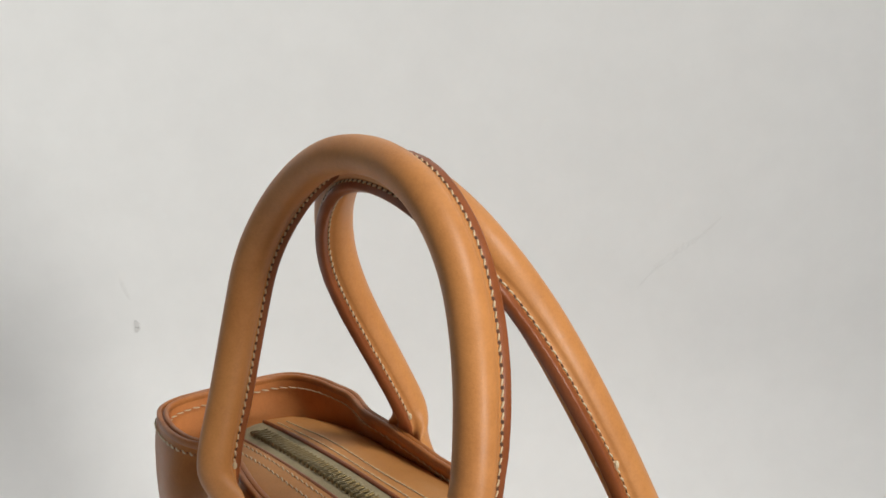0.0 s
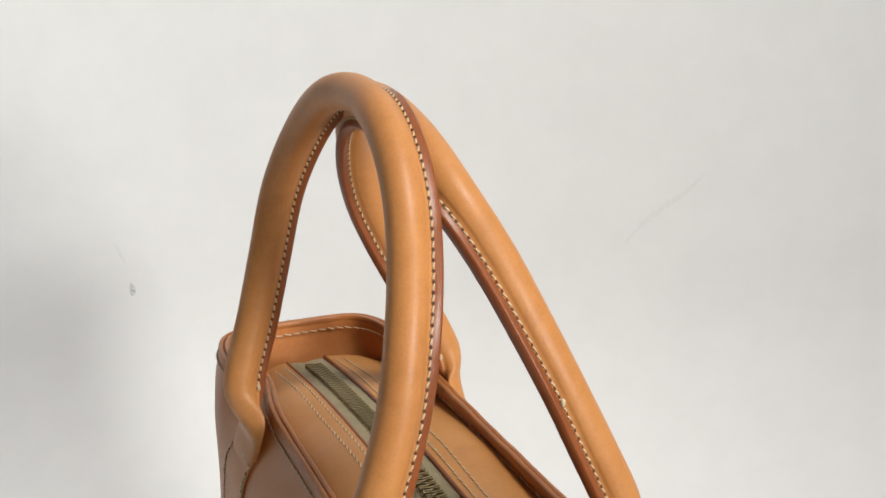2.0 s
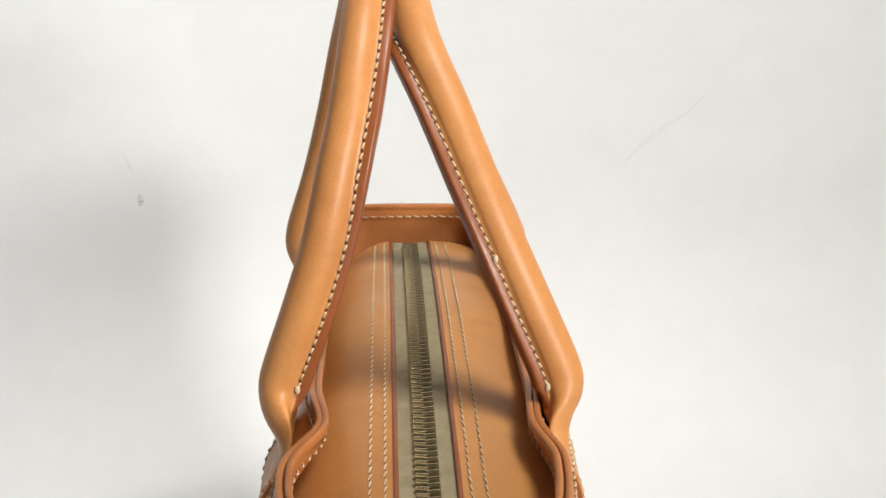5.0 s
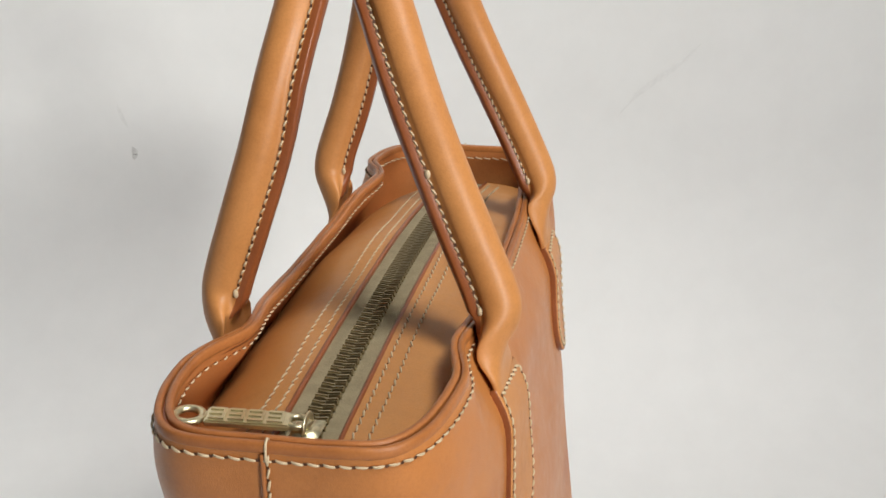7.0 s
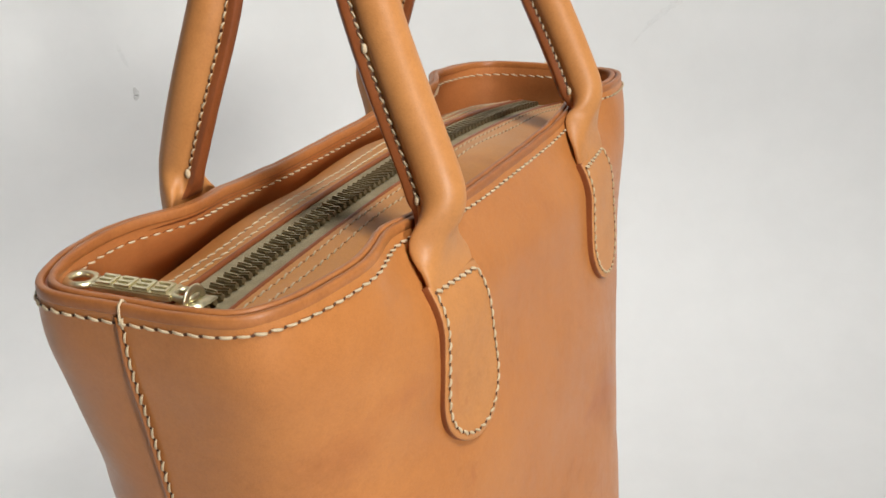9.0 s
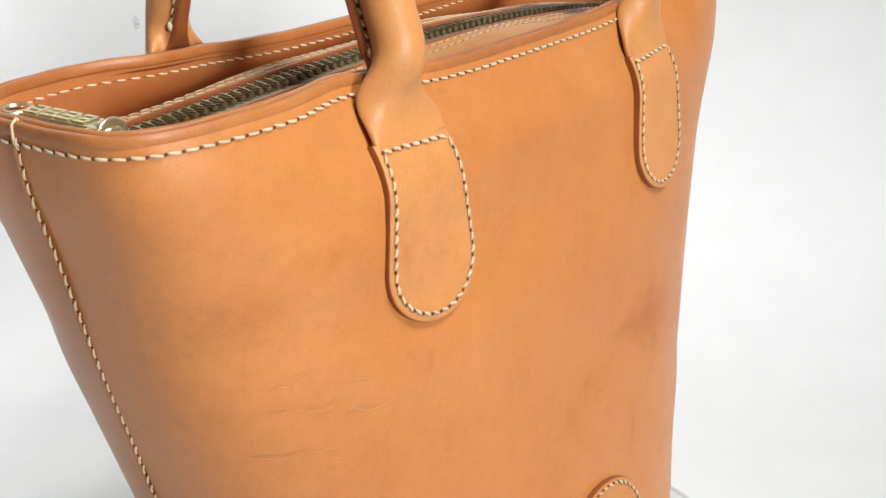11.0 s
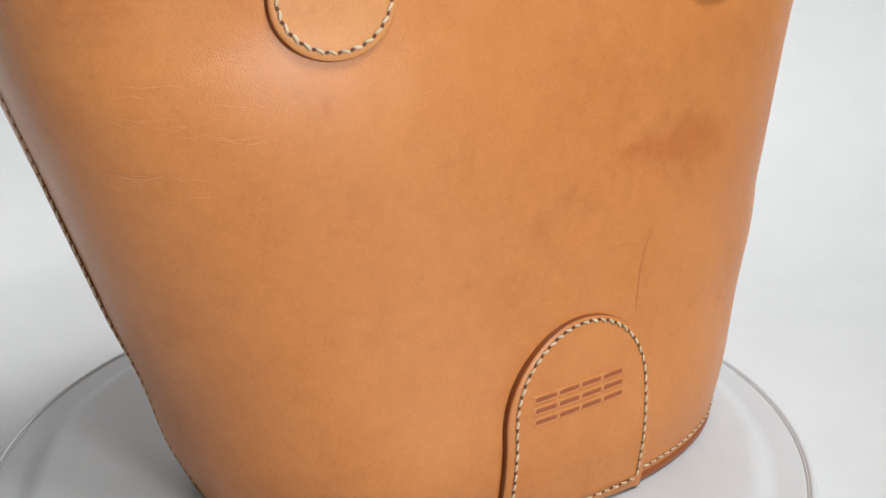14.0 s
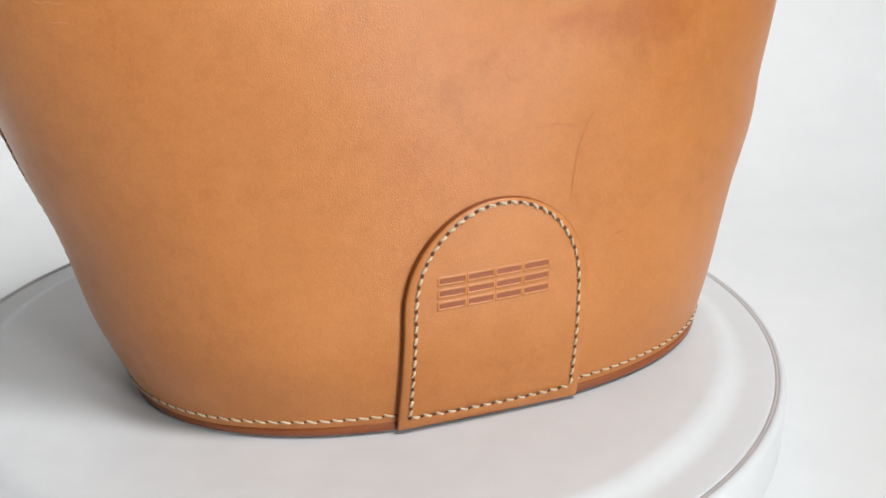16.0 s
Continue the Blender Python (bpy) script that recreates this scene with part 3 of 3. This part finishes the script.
# ---- handles ----
# run of the stitch line of each rolled handle; both lean over the zip
LOOP_BACK = [(-0.0857, 0.0444, 0.2805), (-0.0859, 0.0361, 0.3076), (-0.0828, 0.0275, 0.3364), (-0.0785, 0.0209, 0.3623), (-0.0698, 0.0156, 0.3850), (-0.0575, 0.0116, 0.4054), 
    (-0.0407, 0.0098, 0.4214), (-0.0189, 0.0073, 0.4321), (0.0090, 0.0058, 0.4326), (0.0386, 0.0096, 0.4240), (0.0674, 0.0159, 0.4028), (0.0844, 0.0229, 0.3744), 
    (0.0885, 0.0304, 0.3449), (0.0875, 0.0387, 0.3113), (0.0846, 0.0468, 0.2825)]
LOOP_FRONT = [(-0.0877, -0.0487, 0.2794), (-0.0851, -0.0374, 0.3062), (-0.0816, -0.0259, 0.3329), (-0.0749, -0.0143, 0.3583), (-0.0650, -0.0050, 0.3799), (-0.0512, 0.0022, 0.3988), 
    (-0.0275, 0.0050, 0.4111), (0.0018, 0.0073, 0.4182), (0.0316, 0.0079, 0.4176), (0.0546, 0.0064, 0.4090), (0.0744, 0.0016, 0.3904), (0.0856, -0.0055, 0.3672), 
    (0.0882, -0.0150, 0.3422), (0.0862, -0.0300, 0.3092), (0.0831, -0.0444, 0.2776)]
# middle of each roll
ROLL_BACK = [(-0.0832, 0.0528, 0.2829), (-0.0850, 0.0439, 0.3086), (-0.0829, 0.0350, 0.3362), (-0.0771, 0.0292, 0.3615), (-0.0679, 0.0241, 0.3840), (-0.0562, 0.0207, 0.4045),
    (-0.0397, 0.0185, 0.4201), (-0.0178, 0.0171, 0.4306), (0.0102, 0.0165, 0.4335), (0.0396, 0.0201, 0.4272), (0.0683, 0.0244, 0.4063), (0.0853, 0.0313, 0.3781),
    (0.0889, 0.0378, 0.3480), (0.0878, 0.0466, 0.3141), (0.0849, 0.0559, 0.2853)]
ROLL_FRONT = [(-0.0841, -0.0557, 0.2805), (-0.0810, -0.0443, 0.3071), (-0.0769, -0.0324, 0.3336), (-0.0699, -0.0212, 0.3596), (-0.0600, -0.0118, 0.3826), (-0.0470, -0.0023, 0.4030),
    (-0.0248, 0.0019, 0.4175), (0.0035, 0.0046, 0.4259), (0.0330, 0.0043, 0.4254), (0.0562, 0.0015, 0.4159), (0.0763, -0.0044, 0.3958), (0.0881, -0.0122, 0.3712),
    (0.0926, -0.0226, 0.3455), (0.0926, -0.0386, 0.3124), (0.0904, -0.0531, 0.2807)]


def spline(points, per=10):
    out = []
    p = [points[0] * 2 - points[1]] + points + [points[-1] * 2 - points[-2]]
    for i in range(1, len(p) - 2):
        for j in range(per):
            t = j / per
            a, b, c, d = p[i - 1], p[i], p[i + 1], p[i + 2]
            out.append(0.5 * ((2 * b) + (c - a) * t + (2 * a - 5 * b + 4 * c - d) * t * t + (3 * b - a - 3 * c + d) * t ** 3))
    out.append(points[-1])
    return out


def relax(pts, times=6):
    for _ in range(times):
        pts = [pts[0]] + [(a + b * 2 + c) / 4 for a, b, c in zip(pts, pts[1:], pts[2:])] + [pts[-1]]
    return pts


def handle(side, loop, roll, tube):
    """A rolled handle; side is -1 at the front of the bag and 1 at its back."""
    mid = [Vector(p) for p in roll]
    dense = spline(mid, 8)
    away = spline([(Vector(p) - Vector(q)).normalized() for p, q in zip(roll, loop)], 8)      # from the welt to the roll
    x0, x1 = roll[0][0], roll[-1][0]
    foot = []
    for x in (x0, x1):
        tx = math.copysign(0.0838, x) - (0.0055 if side < 0 else 0.0051)
        w = lambda z, proud: front(tx, z, proud, side)
        foot.append([w(0.2440, -0.0014), w(0.2480, 0.0000), w(0.2522, 0.0014), w(0.2580, 0.0034), Vector((x, side * 0.0545, 0.2690))])
    path = relax(spline(foot[0] + mid + foot[1][::-1], 8), 5)
    path = resample(path, 0.0026)
    n = len(path)
    sides, blend = [], []
    for p in path:
        f = max(0.0, min(1.0, (p.z - 0.2540) / 0.029))
        f = f * f * (3 - 2 * f)
        wall_n = Vector((0, side, 0.27)).normalized()
        out = away[min(range(len(dense)), key=lambda q: (dense[q] - p).length_squared)].normalized()
        sides.append(wall_n.lerp(out, f))
        blend.append(f)
    welt = 0.0025
    rolled, angles = [], []
    for q in range(37):
        e = radians(-58 + 296 * q / 36)
        rolled.append((tube * math.cos(e), tube * math.sin(e)))
        angles.append(e)
    for q, (wx, wy) in enumerate(((-welt - 0.0003, -0.0076), (-welt, -0.0092), (-welt, -0.0116), (-welt + 0.0006, -0.0123), (welt - 0.0006, -0.0123), (welt, -0.0116), (welt, -0.0092), (welt + 0.0003, -0.0076))):
        rolled.append((wx, wy))
        angles.append(radians(238 + 64 * (q + 0.5) / 8))
    K = len(rolled)

    def section(i):
        f = blend[i]
        res = []
        for (rx, ry), e in zip(rolled, angles):
            c, s = math.cos(e), math.sin(e)
            fx = 0.0180 * math.copysign(abs(c) ** 0.5, c)
            fy = 0.0019 * math.copysign(abs(s) ** 0.6, s)
            bow = -0.006 * 4 * f * (1 - f) * abs(c) ** 2
            res.append((fx + (rx - fx) * f, fy + (ry - fy) * f + bow))
        return res
    verts = []
    for i, p in enumerate(path):
        t = (path[min(n - 1, i + 1)] - path[max(0, i - 1)]).normalized()
        u = (sides[i] - t * sides[i].dot(t)).normalized()
        r = t.cross(u)
        flat = Vector((math.copysign(1, r.x), 0, 0))
        if blend[i] < 1:
            r = flat.lerp(r, blend[i]).normalized()
        verts += [p + r * a + u * h for a, h in section(i)]
    name = "handle"
    idx = []
    faces = tube_faces(n, K)
    for fc in faces[:-2]:
        i, q = fc[0] // K, fc[0] % K
        idx.append(1 if (blend[i] > 0.5 and 38 <= q <= 42) else 0)
    idx += [0, 0]
    h = mesh_ob(name, verts, faces, [HANDLE, EDGE], bag, True, idx,
                "rolled tan leather handle with a stitched welt" if side > 0 else "rolled tan leather handle leaning on the other")
    # stitches on both faces of the welt
    for sgn in (-1, 1):
        line, nrm = [], []
        for i in range(1, n - 1):
            if blend[i] < 0.97:
                continue
            t = (path[i + 1] - path[i - 1]).normalized()
            u = (sides[i] - t * sides[i].dot(t)).normalized()
            r = t.cross(u)
            line.append(path[i] - u * 0.0086 + r * sgn * 0.0027)
            nrm.append(r * sgn)
        pos = line

        def normal_of(p, pos=pos, nrm=nrm):
            j = min(range(len(pos)), key=lambda q: (pos[q] - p).length_squared)
            return nrm[j]
        stitching(h, line, normal_of, 0.0038, 0.00050, 12 * sgn, hole=1.7, fill=0.37)
        joins = [0, -1]
        if side < 0:
            joins.append(min(range(len(line)), key=lambda q: (line[q] - Vector((-0.0835, -0.0270, 0.3300))).length))
        for e in joins:
            kp = line[e] + nrm[e] * 0.0004
            bm = bmesh.new()
            bmesh.ops.create_icosphere(bm, subdivisions=2, radius=0.0011, matrix=Matrix.Translation(kp) @ Matrix.Diagonal((1, 1, 1.7, 1)))
            part("knot", bm, THREAD, h, "end knot of the thread")
    # the sewn-down strap ends
    for x, s in ((x0, -1), (x1, 1)):
        place = wall_place(side, s * 0.0838 - (0.0066 if side < 0 else 0.0051), 0.2525, lean=-0.058 if side < 0 else 0.08)
        border = [(bx * (0.77 - 4.4 * bz), bz) for bx, bz in arch(0.0233, 0.0635, False)]      # widens a little downwards
        tab = flat_piece("strap_tab", place, border, 0.0030 if side < 0 else 0.0014, HANDLE, h, "round-ended strap tab stitched to the bag")
        seam_in = [(bx * 0.885, -0.0030 + bz * 0.910) for bx, bz in border if bz <= 0]
        top = [(-0.0158 + 0.0316 * i / 12, -0.0030) for i in range(13)]
        stitching(tab, [place(a, b, 0.0031 if side < 0 else 0.0015) for a, b in seam_in], front_normal(side), 0.0044, 0.0007, 14, hole=1.2, fill=0.38)
        stitching(tab, [place(a, b, 0.0031 if side < 0 else 0.0015) for a, b in top], front_normal(side), 0.0046, 0.0008, 14, hole=1.1, fill=0.40)
    return h


handle(-1, LOOP_FRONT, ROLL_FRONT, 0.0087)
handle(1, LOOP_BACK, ROLL_BACK, 0.0078)

# ---- zip and its panels ----
ZIP_Z = 0.2640
ZIP_Y = -0.0020
ZX0, ZX1 = -0.166, 0.168


def zip_z(x):
    return ZIP_Z - (0.0066 if x < 0 else 0.014) * (x / 0.17) ** 2


def sag_z(x, f, side=1):
    return zip_z(x) - (0.0080 * f ** 2.6 if side < 0 else 0.0270 * f ** 2.2) + 0.0012 * math.sin(x * 31 + 1) * f + 0.0010 * math.sin(x * 67) * f * (1 - f) * 4


def inner_y(x, side):
    """Where the panel beside the zip meets the lining."""
    z = sag_z(x, 1.0, side)
    y = front(x - float(np.interp(z, SHIFT_FINE, SHIFT_VAL)), z, -0.0048, side).y
    return side * max(0.0125, side * y)


for side in (-1, 1):
    rows, cols = 14, 110
    verts = []
    for j in range(cols):
        x = -0.177 + 0.354 * j / (cols - 1)
        near, far = ZIP_Y + side * 0.0115, inner_y(x, side)
        for i in range(rows):
            f = i / (rows - 1)
            verts.append(Vector((x, near + (far - near) * f, sag_z(x, f, side) + 0.0014)))
    top = mesh_ob("zip_panel", verts, grid_faces(cols, rows), PANEL, bag, label="tan leather panel beside the zip")
    ed = [Vector((-0.177 + 0.354 * j / 150, ZIP_Y + side * 0.0113, sag_z(-0.177 + 0.354 * j / 150, 0) + 0.0008)) for j in range(151)]
    v, k = sweep(ed, lambda i: [(0.0011 * math.cos(q * math.pi / 4), 0.0013 * math.sin(q * math.pi / 4)) for q in range(8)])
    mesh_ob("panel_edge", v, tube_faces(len(ed), k), EDGE, top, label="burnished folded edge")
    for y in (0.0150, 0.0205):
        run = []
        for j in range(150):
            x = -0.168 + 0.336 * j / 149
            near, far = ZIP_Y + side * 0.0115, inner_y(x, side)
            f = (y - 0.0115) / max(abs(far - near), 0.012)
            if f < 0.93:
                run.append(Vector((x, near + (far - near) * f, sag_z(x, f, side) + 0.0015)))
        stitching(top, run, lambda p: Vector((0, 0, 1)), 0.0049, 0.00045, 9 * side, hole=0.8)

bm = bmesh.new()
bm.faces.new([bm.verts.new(Vector((p.x, p.y, 0.2190))) for p in ring(0.222, -0.0055, 70)])
part("under_panel", bm, LINING, bag, "leather under the zip")

zipper = mesh_ob("zip_tape", [Vector((x, ZIP_Y + y, zip_z(x) + h)) for x in np.linspace(-0.178, 0.178, 60) for y, h in ((-0.0118, 0.0002), (-0.006, 0.0003), (0, -0.0008), (0.006, 0.0003), (0.0118, 0.0002))],
                 grid_faces(60, 5), TAPE, bag, label="olive-beige woven zip tape")


def tooth_mesh():
    bm = bmesh.new()
    bmesh.ops.create_cube(bm, size=1.0, matrix=Matrix.Diagonal((0.0020, 0.0047, 0.0026, 1)))
    bmesh.ops.bevel(bm, geom=[e for e in bm.edges if abs((e.verts[0].co - e.verts[1].co).y) > 0.003], offset=0.0007, segments=2, affect="EDGES")
    me = bpy.data.meshes.new("tooth")
    bm.to_mesh(me)
    bm.free()
    me.materials.append(TEETH)
    return me


tooth = tooth_mesh()
pitch = 0.0042
for i in range(int((ZX1 - ZX0 - 0.012) / pitch)):
    for side in (-1, 1):
        ob = new("tooth", tooth)
        ob.parent = zipper
        tx = ZX0 + 0.010 + (i + (0.5 if side > 0 else 0)) * pitch
        ob.matrix_basis = pose(tx, ZIP_Y + side * 0.0021, zip_z(tx) + 0.0014, side * 9, 0, side * 7)

# slider and pull
SLIDE_Z = zip_z(-0.157)
slider = new("zip_slider")
slider.parent = bag
bm = bmesh.new()
SX = -0.157
for z, hh in ((SLIDE_Z + 0.0036, 0.0012), (SLIDE_Z - 0.0012, 0.0010)):
    bmesh.ops.create_cube(bm, size=1.0, matrix=pose(SX, ZIP_Y, z) @ Matrix.Diagonal((0.0125, 0.0100, hh, 1)))
bmesh.ops.bevel(bm, geom=list(bm.edges), offset=0.0005, segments=2, affect="EDGES")
bmesh.ops.create_cube(bm, size=1.0, matrix=pose(SX - 0.004, ZIP_Y, SLIDE_Z + 0.0012) @ Matrix.Diagonal((0.003, 0.004, 0.0045, 1)))
body = part("slider_body", bm, BRASS, slider, "worn pale brass slider")
arc = [Vector((SX + 0.0048 * math.cos(e), ZIP_Y, SLIDE_Z + 0.0040 + 0.0042 * math.sin(e))) for e in np.linspace(0, math.pi, 14)]
v, k = sweep(arc, lambda i: [(0.0015 * math.cos(q * math.pi / 4), 0.0007 * math.sin(q * math.pi / 4)) for q in range(8)], up=Vector((0, 1, 0)))
mesh_ob("bridge", v, tube_faces(len(arc), k), BRASS, slider)

PULL = pose(SX + 0.0005, ZIP_Y, SLIDE_Z + 0.0056, 4, 0, 0) @ pose(0, 0, 0, 0, 0, 9) @ Matrix.Diagonal((1.14, 1.12, 1.1, 1))


def pull_ob(name, bm, label=""):
    bmesh.ops.transform(bm, matrix=PULL, verts=bm.verts)
    return part(name, bm, BRASS, slider, label, smooth=False)


bm = bmesh.new()
bmesh.ops.create_cube(bm, size=1.0, matrix=pose(0, 0.0175, 0) @ Matrix.Diagonal((0.0088, 0.0250, 0.0020, 1)))
bmesh.ops.bevel(bm, geom=list(bm.edges), offset=0.0005, segments=2, affect="EDGES")
pull_ob("pull_bar", bm, "cast brass zip pull")
for y0, w, rr in ((0.0350, 0.0014, 0.0042), (0.0030, 0.0011, 0.0032)):
    bm = bmesh.new()
    n, kk = 28, 8
    vv = [[bm.verts.new(((rr + w * math.cos(b)) * math.cos(a), y0 + (rr + w * math.cos(b)) * math.sin(a), 0.0011 * math.sin(b)))
           for b in [2 * math.pi * q / kk for q in range(kk)]] for a in [2 * math.pi * i / n for i in range(n)]]
    for i in range(n):
        for q in range(kk):
            bm.faces.new((vv[i][q], vv[(i + 1) % n][q], vv[(i + 1) % n][(q + 1) % kk], vv[i][(q + 1) % kk]))
    ob = pull_ob("pull_ring", bm, "round eye of the zip pull")
    ob.data.polygons.foreach_set("use_smooth", [True] * len(ob.data.polygons))
for i in range(4):
    yb = 0.0075 + i * 0.0057
    for dx in (-0.0026, 0.0, 0.0026):
        bm = bmesh.new()
        bmesh.ops.create_cube(bm, size=1.0, matrix=pose(dx, yb + 0.0022, 0.0012) @ Matrix.Diagonal((0.0011, 0.0040, 0.0010, 1)))
        pull_ob("relief_bar", bm)
    bm = bmesh.new()
    bmesh.ops.create_cube(bm, size=1.0, matrix=pose(0, yb, 0.0012) @ Matrix.Diagonal((0.0062, 0.0008, 0.0010, 1)))
    pull_ob("relief_bar", bm)


# ---- what moves ----
def motions():
    times = [i * 0.25 for i in range(65)]
    walk(bag, [(t, bag_pose(t)) for t in times])
    walk(stand, [(t, pose(0, 0, 0, 0, 0, 90 - SPIN * (t - FACING))) for t in times])


motions()
